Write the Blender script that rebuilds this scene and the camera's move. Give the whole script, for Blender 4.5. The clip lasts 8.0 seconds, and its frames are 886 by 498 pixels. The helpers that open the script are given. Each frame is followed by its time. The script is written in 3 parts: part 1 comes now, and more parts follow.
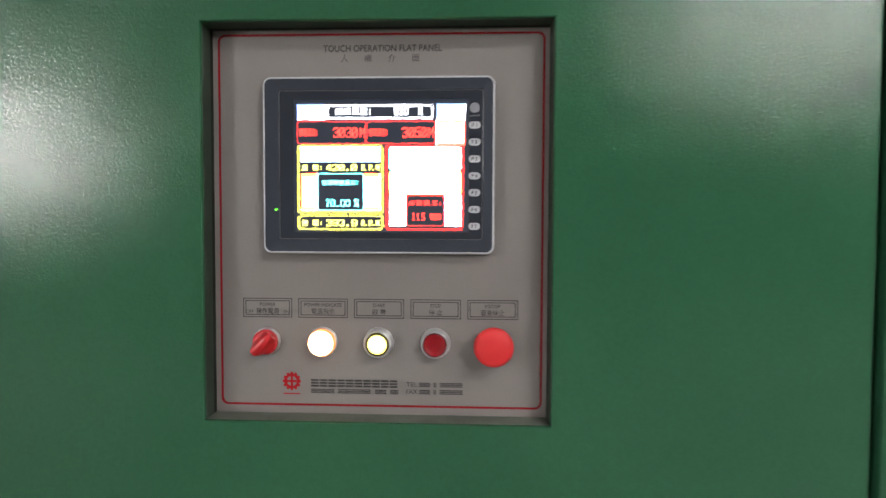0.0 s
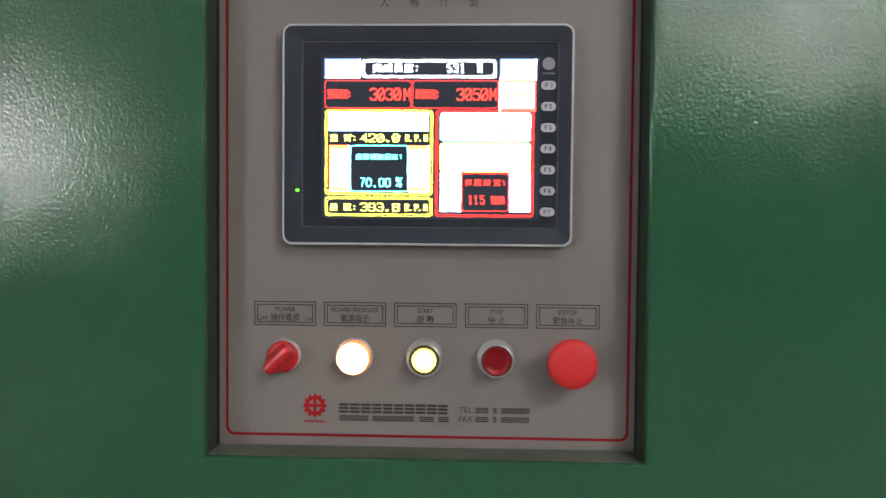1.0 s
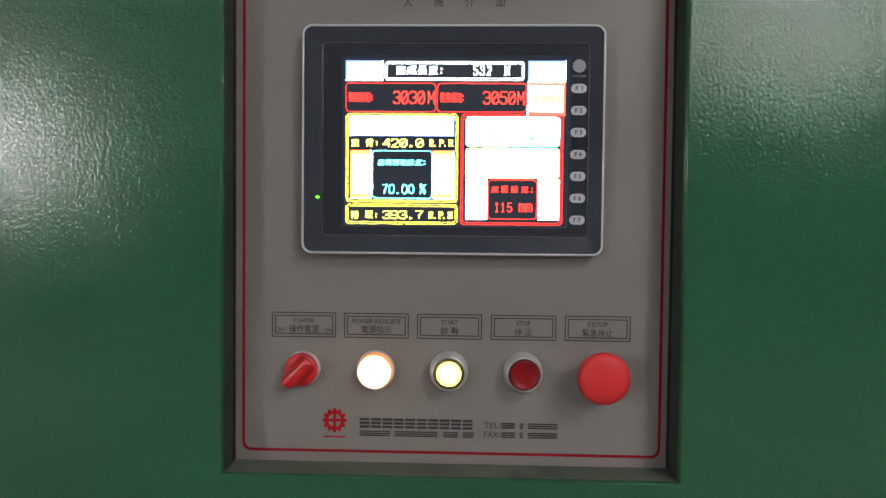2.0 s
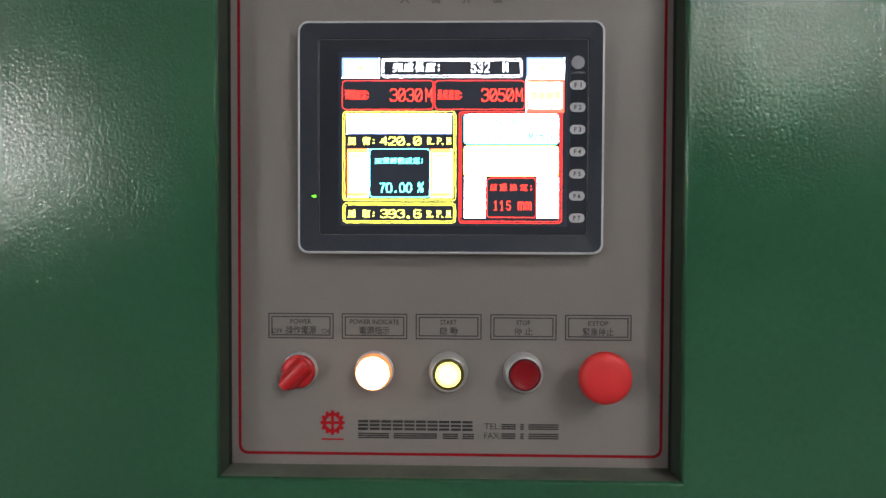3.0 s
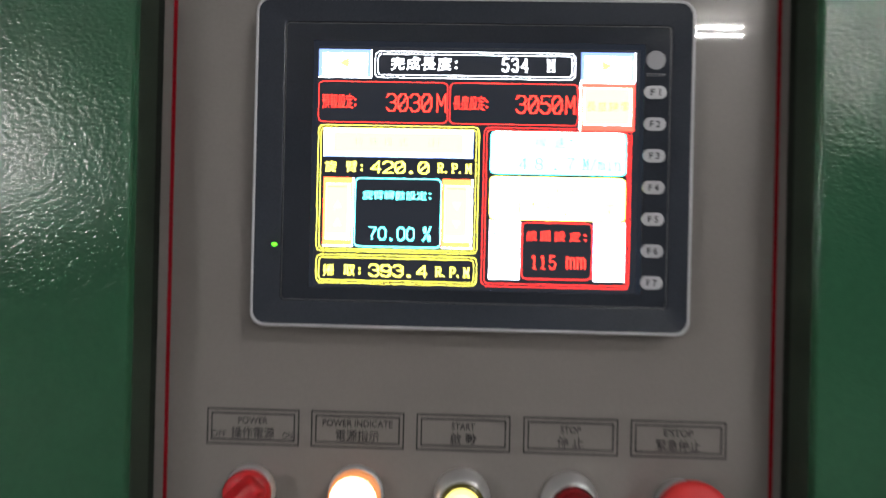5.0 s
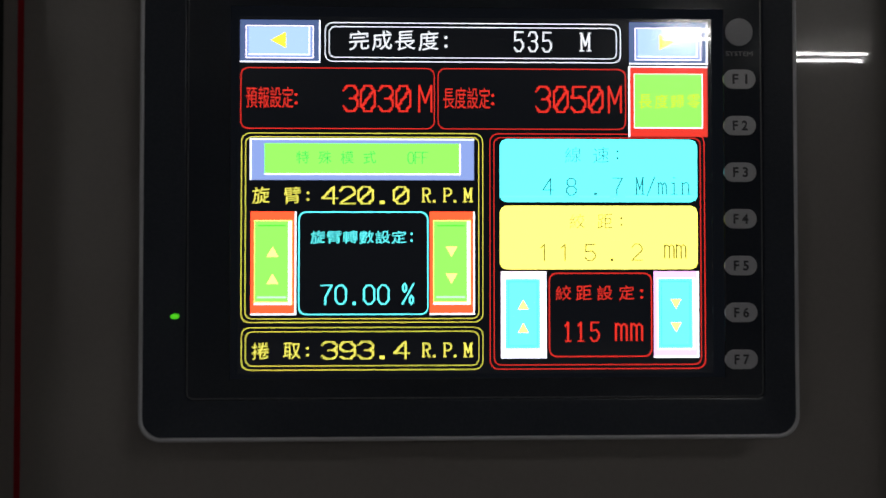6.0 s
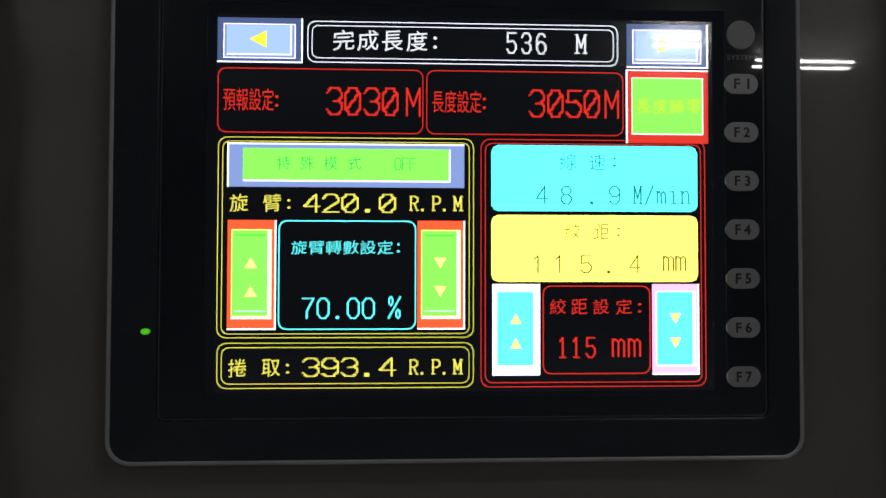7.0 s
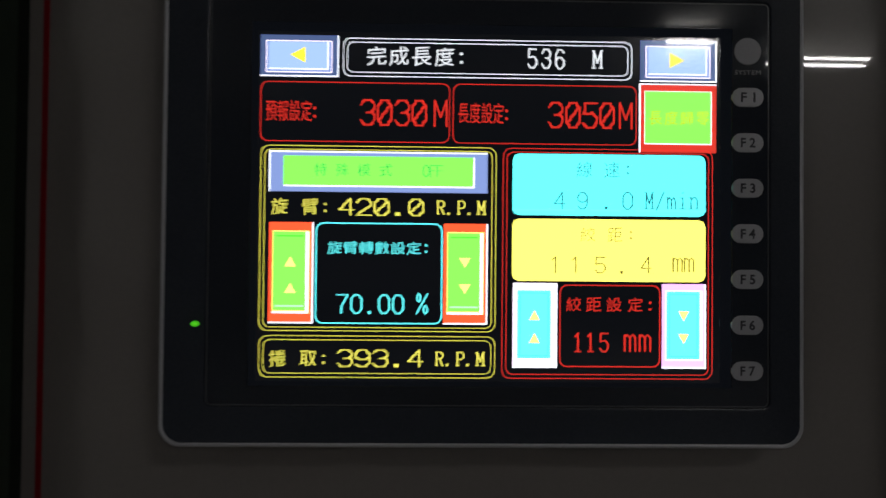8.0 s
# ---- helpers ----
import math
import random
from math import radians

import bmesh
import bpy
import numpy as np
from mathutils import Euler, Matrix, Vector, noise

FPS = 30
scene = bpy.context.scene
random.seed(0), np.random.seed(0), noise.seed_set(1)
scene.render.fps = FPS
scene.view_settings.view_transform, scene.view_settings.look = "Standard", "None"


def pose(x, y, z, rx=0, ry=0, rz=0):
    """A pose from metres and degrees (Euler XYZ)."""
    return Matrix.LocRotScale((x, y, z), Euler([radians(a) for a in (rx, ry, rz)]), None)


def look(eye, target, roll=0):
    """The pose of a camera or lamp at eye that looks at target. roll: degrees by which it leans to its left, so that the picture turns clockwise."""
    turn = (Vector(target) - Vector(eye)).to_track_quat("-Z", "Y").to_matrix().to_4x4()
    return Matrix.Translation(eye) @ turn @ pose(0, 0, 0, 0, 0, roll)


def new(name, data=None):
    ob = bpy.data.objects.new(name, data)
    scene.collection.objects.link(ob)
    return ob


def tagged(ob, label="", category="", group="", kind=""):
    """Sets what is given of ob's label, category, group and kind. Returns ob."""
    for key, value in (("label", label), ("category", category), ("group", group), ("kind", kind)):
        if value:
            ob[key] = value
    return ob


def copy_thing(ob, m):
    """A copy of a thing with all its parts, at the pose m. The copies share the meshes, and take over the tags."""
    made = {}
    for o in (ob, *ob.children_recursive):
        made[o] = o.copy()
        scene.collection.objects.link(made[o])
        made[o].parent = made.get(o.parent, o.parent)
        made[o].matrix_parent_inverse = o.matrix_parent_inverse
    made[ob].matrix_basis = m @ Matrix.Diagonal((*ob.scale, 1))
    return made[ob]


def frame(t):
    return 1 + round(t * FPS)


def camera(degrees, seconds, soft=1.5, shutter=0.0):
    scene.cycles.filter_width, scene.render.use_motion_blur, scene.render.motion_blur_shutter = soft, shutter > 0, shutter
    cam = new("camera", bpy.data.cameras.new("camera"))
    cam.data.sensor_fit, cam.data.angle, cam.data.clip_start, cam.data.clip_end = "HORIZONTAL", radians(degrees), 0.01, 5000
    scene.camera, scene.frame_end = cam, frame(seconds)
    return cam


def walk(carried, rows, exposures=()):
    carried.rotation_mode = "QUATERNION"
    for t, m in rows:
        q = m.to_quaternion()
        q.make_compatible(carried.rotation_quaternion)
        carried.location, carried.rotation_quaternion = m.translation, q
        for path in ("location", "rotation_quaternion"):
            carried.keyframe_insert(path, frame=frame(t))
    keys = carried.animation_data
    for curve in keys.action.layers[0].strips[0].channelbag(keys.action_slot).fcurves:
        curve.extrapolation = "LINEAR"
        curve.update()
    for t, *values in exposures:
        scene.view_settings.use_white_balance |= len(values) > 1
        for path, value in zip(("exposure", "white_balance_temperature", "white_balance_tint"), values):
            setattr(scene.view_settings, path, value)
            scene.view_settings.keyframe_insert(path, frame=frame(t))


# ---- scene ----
cam = camera(75.1, 8.0, 1.5, 0.5)
PATH = [
    (0, (0.0728, -0.6372, 1.3815), (-0.0175, 1.3592, 1.3032), 0.23),
    (0.2, (0.0498, -0.6038, 1.3679), (-0.0207, 1.3952, 1.316), 0.25),
    (0.5, (0.0266, -0.566, 1.3608), (-0.0131, 1.4328, 1.3044), 0.31),
    (0.7, (0.0168, -0.5405, 1.3558), (-0.0172, 1.4585, 1.3226), 0.15),
    (1, (0.0019, -0.5131, 1.361), (-0.0526, 1.4855, 1.3123), 0.5),
    (1.5, (-0.0137, -0.4976, 1.3695), (-0.0736, 1.5008, 1.3168), 0.71),
    (3, (-0.023, -0.4889, 1.3661), (-0.0615, 1.5103, 1.3225), 0.23),
    (3.5, (-0.0202, -0.48, 1.3672), (-0.0517, 1.5191, 1.3159), 0.56),
    (4, (-0.0251, -0.4712, 1.3628), (-0.0571, 1.5282, 1.3275), 0.53),
    (4.5, (-0.0236, -0.426, 1.3755), (-0.05, 1.5737, 1.3498), 0.6),
    (4.8, (-0.0295, -0.3777, 1.3828), (-0.0758, 1.6219, 1.398), 0.37),
    (5, (-0.0331, -0.3435, 1.3976), (-0.0842, 1.6558, 1.4027), 1.28),
    (5.2, (-0.0418, -0.3113, 1.4033), (-0.0713, 1.6879, 1.4502), 1.33),
    (6.3, (-0.042, -0.2236, 1.4244), (0.0135, 1.7755, 1.4478), 0.05),
    (6.5, (-0.0415, -0.2226, 1.424), (0.0245, 1.7759, 1.4622), 0.6),
    (7, (-0.0409, -0.2211, 1.4243), (0.0291, 1.7772, 1.4666), 0.11),
    (7.5, (-0.0354, -0.222, 1.4269), (0.0212, 1.7768, 1.4636), 0.13),
    (8, (-0.0475, -0.238, 1.4258), (-0.0103, 1.7614, 1.4547), 0.53),
]
EXPOSURES = [(0.0, 0.57), (0.8, 0.36), (1.5, 0.1), (3.0, 0.06), (4.5, 0.05), (5.0, -0.19), (5.2, -0.6), (5.8, -2.4), (6.3, -2.92), (8.0, -2.94)]
walk(cam, [(t, look(eye, target, roll)) for t, eye, target, roll in PATH], EXPOSURES)

# ---- world: the closed hall lets no sky in ----
world = bpy.data.worlds.new("world")
scene.world = world
world.use_nodes = True
world.node_tree.nodes["Background"].inputs["Color"].default_value = (0.5, 0.55, 0.6, 1)
world.node_tree.nodes["Background"].inputs["Strength"].default_value = 0.02

TUBE_GLOW = 305.0      # fluorescent tubes
DISPLAY_GLOW = 14.5     # the lit display
BASE = 1.4             # height from which the control panel is dimensioned


# ---- materials ----
def principled(name, colour, rough=0.5, metal=0.0, coat=0.0, coat_rough=0.05, glow=None, strength=0.0, spec=0.5,
               vary=0.0, vary_scale=6.0, bump=0.0, bump_scale=400.0, rough_vary=0.0, bump_detail=3.0):
    m = bpy.data.materials.new(name)
    m.use_nodes = True
    nt = m.node_tree
    b = nt.nodes["Principled BSDF"]
    b.inputs["Base Color"].default_value = (*colour, 1)
    b.inputs["Roughness"].default_value = rough
    b.inputs["Metallic"].default_value = metal
    b.inputs["Coat Weight"].default_value = coat
    b.inputs["Coat Roughness"].default_value = coat_rough
    b.inputs["Specular IOR Level"].default_value = spec
    if glow:
        b.inputs["Emission Color"].default_value = (*glow, 1)
        b.inputs["Emission Strength"].default_value = strength
    where = nt.nodes.new("ShaderNodeTexCoord")

    def noise_node(scale, detail):
        n = nt.nodes.new("ShaderNodeTexNoise")
        n.inputs["Scale"].default_value = scale
        n.inputs["Detail"].default_value = detail
        nt.links.new(where.outputs["Object"], n.inputs["Vector"])
        return n

    if vary:
        big, small = noise_node(vary_scale, 4.0), noise_node(vary_scale * 45, 2.0)
        add = nt.nodes.new("ShaderNodeMath")
        add.operation = "ADD"
        nt.links.new(big.outputs["Fac"], add.inputs[0])
        nt.links.new(small.outputs["Fac"], add.inputs[1])
        ramp = nt.nodes.new("ShaderNodeMapRange")
        ramp.inputs["From Min"].default_value, ramp.inputs["From Max"].default_value = 0.6, 1.4
        nt.links.new(add.outputs[0], ramp.inputs["Value"])
        mix = nt.nodes.new("ShaderNodeMix")
        mix.data_type = "RGBA"
        mix.inputs["A"].default_value = (*[c * (1 - vary) for c in colour], 1)
        mix.inputs["B"].default_value = (*[min(1, c * (1 + vary)) for c in colour], 1)
        nt.links.new(ramp.outputs["Result"], mix.inputs["Factor"])
        nt.links.new(mix.outputs["Result"], b.inputs["Base Color"])
        if rough_vary:
            rr = nt.nodes.new("ShaderNodeMapRange")
            rr.inputs["To Min"].default_value, rr.inputs["To Max"].default_value = rough - rough_vary, rough + rough_vary
            nt.links.new(big.outputs["Fac"], rr.inputs["Value"])
            nt.links.new(rr.outputs["Result"], b.inputs["Roughness"])
    if bump:
        n = noise_node(bump_scale, bump_detail)
        bm_node = nt.nodes.new("ShaderNodeBump")
        bm_node.inputs["Strength"].default_value = bump
        bm_node.inputs["Distance"].default_value = 0.4 / bump_scale
        nt.links.new(n.outputs["Fac"], bm_node.inputs["Height"])
        nt.links.new(bm_node.outputs["Normal"], b.inputs["Normal"])
    return m


def lit(name, colour, level=1.0):
    """A lit area of the display, under the satin touch film."""
    return principled(name, (0.004, 0.004, 0.005), rough=0.12, spec=1.0, coat=1.0, coat_rough=0.03, glow=colour, strength=DISPLAY_GLOW * level)


GREEN_PAINT = principled("green_textured_paint", (0.0225, 0.089, 0.046), rough=0.125, vary=0.10, vary_scale=5, bump=0.39, spec=0.36,
                         bump_scale=440, rough_vary=0.03, bump_detail=1.8)
# shade of the gaps and of the recess is put into these two colours
DARK_GAP = principled("dark_matte", (0.02, 0.026, 0.021), rough=0.7, vary=0.3, bump=0.3)
SHADED_RUBBER = principled("shaded_green_rubber", (0.06, 0.088, 0.064), rough=0.6, vary=0.25, vary_scale=30, bump=0.2, bump_scale=900)
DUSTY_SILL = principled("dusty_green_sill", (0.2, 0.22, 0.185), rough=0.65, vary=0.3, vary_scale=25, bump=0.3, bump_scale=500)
PLATE_GREY = principled("grey_faceplate_film", (0.203, 0.184, 0.177), rough=0.36, spec=0.25, coat=1.0, coat_rough=0.025, vary=0.05, vary_scale=9,
                        bump=0.02, bump_scale=25)
RED_INK = principled("red_ink", (0.24, 0.006, 0.012), rough=0.5, spec=0.12, vary=0.1, vary_scale=30)
BLACK_INK = principled("black_ink", (0.016, 0.016, 0.018), rough=0.5, coat=0.2, vary=0.2, vary_scale=60)
LOGO_RED = principled("logo_red_ink", (0.33, 0.008, 0.014), rough=0.5, spec=0.15, vary=0.1, vary_scale=60)
BEZEL_DARK = principled("dark_bezel_plastic", (0.034, 0.039, 0.053), rough=0.26, spec=0.5, vary=0.15, vary_scale=20, bump=0.03, bump_scale=1500)
RIM_GREY = principled("light_grey_bezel_rim", (0.5, 0.5, 0.54), rough=0.3, coat=0.7, coat_rough=0.07, vary=0.08, vary_scale=30, bump=0.05, bump_scale=900)
OVERLAY_BLACK = principled("glossy_black_overlay", (0.028, 0.032, 0.043), rough=0.015, vary=0.12, vary_scale=15)
OVERLAY_LINE = principled("grey_overlay_edge", (0.09, 0.094, 0.105), rough=0.3, vary=0.1)
KEY_GREY = principled("grey_key_print", (0.46, 0.46, 0.5), rough=0.35, vary=0.08, vary_scale=40)
KEY_DIM = principled("dim_grey_key_print", (0.26, 0.26, 0.29), rough=0.35, vary=0.08, vary_scale=40)
KEY_INK = principled("dark_key_print", (0.03, 0.03, 0.04), rough=0.4, vary=0.1)
# the black glows faintly, standing in for glare haze and backlight leak
LCD_BLACK = principled("display_black", (0.004, 0.004, 0.006), rough=0.12, spec=1.0, coat=1.0, coat_rough=0.03, glow=(0.25, 0.3, 0.42), strength=0.095)
CHROME = principled("brushed_chrome", (0.78, 0.78, 0.80), rough=0.32, metal=0.82, vary=0.06, vary_scale=80, bump=0.04, bump_scale=1800)
RED_PLASTIC = principled("red_plastic", (0.50, 0.012, 0.018), rough=0.36, vary=0.08, vary_scale=40, bump=0.03, bump_scale=700)
RED_SATIN = principled("satin_red_plastic", (0.62, 0.020, 0.024), rough=0.55, vary=0.06, vary_scale=40, bump=0.05, bump_scale=900)
RED_LENS = principled("dark_red_lens", (0.21, 0.003, 0.008), rough=0.4, spec=0.3, vary=0.15, vary_scale=60, bump=0.05, bump_scale=900)
DARK_LENS = principled("dark_lens_edge", (0.035, 0.003, 0.005), rough=0.3, vary=0.15, vary_scale=60)
DARK_LENS_RING = principled("olive_lens_ring", (0.09, 0.075, 0.006), rough=0.35, vary=0.1, vary_scale=60)
LAMP_LENS = principled("lit_white_lens", (0.8, 0.75, 0.6), rough=0.4, glow=(1.0, 0.72, 0.42), strength=7.0)
LAMP_SKIRT = principled("amber_lens_skirt", (0.7, 0.4, 0.2), rough=0.35, glow=(1.0, 0.28, 0.06), strength=0.75)
START_LENS = principled("lit_yellow_lens", (0.8, 0.7, 0.2), rough=0.4, glow=(1.0, 0.82, 0.22), strength=2.3)
START_CENTRE = principled("lit_lens_centre", (0.8, 0.75, 0.4), rough=0.4, glow=(1.0, 0.85, 0.28), strength=2.5)
LED_GREEN = principled("green_led", (0.05, 0.4, 0.02), rough=0.3, glow=(0.12, 1.0, 0.02), strength=4.0)
TUBE = principled("fluorescent_tube", (0.9, 0.9, 0.9), rough=0.4, glow=(1.0, 0.98, 0.95), strength=TUBE_GLOW)
# weaker tube, set to balance the fill from the low-hung lights
TUBE_DIM = principled("dim_fluorescent_tube", (0.9, 0.9, 0.9), rough=0.4, glow=(1.0, 0.98, 0.95), strength=TUBE_GLOW * 0.86)
WHITE_METAL = principled("white_fixture_metal", (0.75, 0.75, 0.74), rough=0.4, vary=0.04, vary_scale=4)
CONCRETE = principled("hall_concrete", (0.24, 0.235, 0.22), rough=0.7, vary=0.2, vary_scale=1.5, bump=0.3, bump_scale=60)
HALL_PAINT = principled("hall_wall_paint", (0.5, 0.49, 0.46), rough=0.7, vary=0.08, vary_scale=0.8, bump=0.2, bump_scale=80)
CEILING_PAINT = principled("hall_ceiling_paint", (0.55, 0.55, 0.53), rough=0.8, vary=0.08, vary_scale=0.6)

L_WHITE = lit("display_white", (0.85, 0.9, 1.0))
L_RED_LINE = lit("display_red_line", (0.55, 0.018, 0.013))
L_RED_TEXT = lit("display_red_text", (1.0, 0.035, 0.022), 0.52)
L_YELLOW_LINE = lit("display_yellow_line", (0.68, 0.62, 0.07))
L_YELLOW_TEXT = lit("display_yellow_text", (1.0, 0.92, 0.12), 0.62)
L_WHITE_TEXT = lit("display_white_text", (0.9, 0.94, 1.0), 0.62)
L_CYAN_TEXT = lit("display_cyan_text", (0.12, 0.98, 1.0), 0.8)
L_CYAN_LINE = lit("display_cyan_line", (0.11, 0.92, 0.96))
L_GREEN = lit("display_green", (0.18, 0.85, 0.075))
L_ORANGE = lit("display_orange_red", (0.9, 0.08, 0.025))
L_RED_FILL = lit("display_red_fill", (0.45, 0.025, 0.016))
L_CYAN = lit("display_cyan", (0.10, 0.92, 0.95))
L_YELLOW = lit("display_yellow", (1.0, 0.90, 0.14))
L_BLUE = lit("display_pale_blue", (0.25, 0.37, 0.58))
L_SLATE = lit("display_slate_blue", (0.15, 0.21, 0.43))
L_NAVY = lit("display_navy", (0.045, 0.07, 0.16))
L_CYAN_DIM = lit("display_button_shade", (0.04, 0.55, 0.62))
L_GREEN_DIM = lit("display_green_shade", (0.05, 0.55, 0.03))
L_MINT = lit("display_mint", (0.36, 0.95, 0.42))
L_LILAC = lit("display_lilac", (0.80, 0.40, 0.88))
L_PALE_PINK = lit("display_pale_pink", (0.92, 0.80, 0.98))
L_ARROW = lit("display_arrow_yellow", (0.95, 0.70, 0.04))
L_ARROW_PALE = lit("display_pale_arrow", (0.95, 0.85, 0.2))
L_DARK_GREEN = lit("display_dim_green", (0.03, 0.33, 0.06))
L_DARK_TEAL = lit("display_dim_teal", (0.012, 0.10, 0.12))
L_DARK_OLIVE = lit("display_dim_olive", (0.085, 0.065, 0.015))
L_OLIVE_TEXT = lit("display_olive_text", (0.42, 0.30, 0.02))


# ---- mesh helpers ----
def part(name, bm, material, parent=None, label="", smooth=False):
    me = bpy.data.meshes.new(name)
    bmesh.ops.recalc_face_normals(bm, faces=bm.faces)
    for f in bm.faces:
        f.smooth = smooth
    bm.to_mesh(me)
    bm.free()
    me.materials.append(material)
    ob = new(name, me)
    if parent:
        ob.parent = parent
    if label:
        ob["label"] = label
    return ob


def mm(x, z, y):
    """A place on the control panel from millimetres across and up, and metres of depth."""
    return Vector((x / 1000, y, BASE + z / 1000))


def rrect(x0, x1, z0, z1, r, n=6):
    """The outline of a rounded rectangle, in millimetres."""
    pts = []
    for cx, cz, a in ((x1 - r, z1 - r, 0), (x0 + r, z1 - r, 90), (x0 + r, z0 + r, 180), (x1 - r, z0 + r, 270)):
        for k in range(n + 1 if r > 0 else 1):
            w = radians(a + 90 * k / n)
            pts.append((cx + r * math.cos(w), cz + r * math.sin(w)))
    return pts


def loft(loops, first=False, last=False):
    """Bridges closed loops of equal count."""
    bm = bmesh.new()
    rings = [[bm.verts.new(p) for p in loop] for loop in loops]
    for a, b in zip(rings, rings[1:]):
        for i in range(len(a)):
            j = (i + 1) % len(a)
            bm.faces.new((a[i], a[j], b[j], b[i]))
    if first:
        bm.faces.new(rings[0])
    if last:
        bm.faces.new(rings[-1])
    return bm


def slab(outline, y0, y1, bevel=0.0):
    """A plate with that outline from the back y0 to the front y1 (smaller y is nearer to the viewer)."""
    cx = sum(p[0] for p in outline) / len(outline)
    cz = sum(p[1] for p in outline) / len(outline)
    loops = [[mm(x, z, y0) for x, z in outline]]
    if bevel:
        w = max(p[0] for p in outline) - cx
        h = max(p[1] for p in outline) - cz
        b = bevel * 1000
        loops.append([mm(x, z, y1 + bevel) for x, z in outline])
        loops.append([mm(cx + (x - cx) * (w - b * 0.3) / w, cz + (z - cz) * (h - b * 0.3) / h, y1 + bevel * 0.3) for x, z in outline])
        loops.append([mm(cx + (x - cx) * (w - b) / w, cz + (z - cz) * (h - b) / h, y1) for x, z in outline])
    else:
        loops.append([mm(x, z, y1) for x, z in outline])
    return loft(loops, True, True)


def ring_plate(outer, inner, y0, y1):
    """A frame between two outlines of equal count, with depth."""
    loops = [[mm(x, z, y) for x, z in line] for line, y in ((outer, y0), (outer, y1), (inner, y1), (inner, y0))]
    return loft(loops)


def box_mesh(x0, x1, y0, y1, z0, z1, bevel=0.0):
    bm = bmesh.new()
    bmesh.ops.create_cube(bm, size=1)
    for v in bm.verts:
        v.co = Vector(((x0 + x1) / 2 + v.co.x * (x1 - x0), (y0 + y1) / 2 + v.co.y * (y1 - y0), (z0 + z1) / 2 + v.co.z * (z1 - z0)))
    if bevel:
        bmesh.ops.bevel(bm, geom=bm.edges[:], offset=bevel, segments=2, affect="EDGES", profile=0.5)
    return bm


def lathe(profile, x, z, n=48):
    """Turns (radius mm, y mm) pairs about the axis that stands on the panel at x, z; closes both ends."""
    loops = [[mm(x + r * math.cos(2 * math.pi * k / n), z + r * math.sin(2 * math.pi * k / n), y / 1000) for k in range(n)] for r, y in profile]
    return loft(loops, True, True)


def letters(name, text, box, y, material, parent, label="", weight=0.0):
    """Flat lettering in the built-in font, fitted to the box x0, x1, z0, z1 (mm)."""
    cu = bpy.data.curves.new(name, "FONT")
    cu.body, cu.resolution_u, cu.offset = text, 3, weight
    tmp = new(name, cu)
    me = bpy.data.meshes.new_from_object(tmp.evaluated_get(bpy.context.evaluated_depsgraph_get()))
    bpy.data.objects.remove(tmp)
    xs, ys = [v.co.x for v in me.vertices], [v.co.y for v in me.vertices]
    ax, bx, ay, by = min(xs), max(xs), min(ys), max(ys)
    x0, x1, z0, z1 = box
    for v in me.vertices:
        v.co = mm(x0 + (v.co.x - ax) / (bx - ax) * (x1 - x0), z0 + (v.co.y - ay) / (by - ay) * (z1 - z0), y)
    me.materials.clear()
    me.materials.append(material)
    ob = new(name, me)
    ob.parent = parent
    if label:
        ob["label"] = label
    return ob


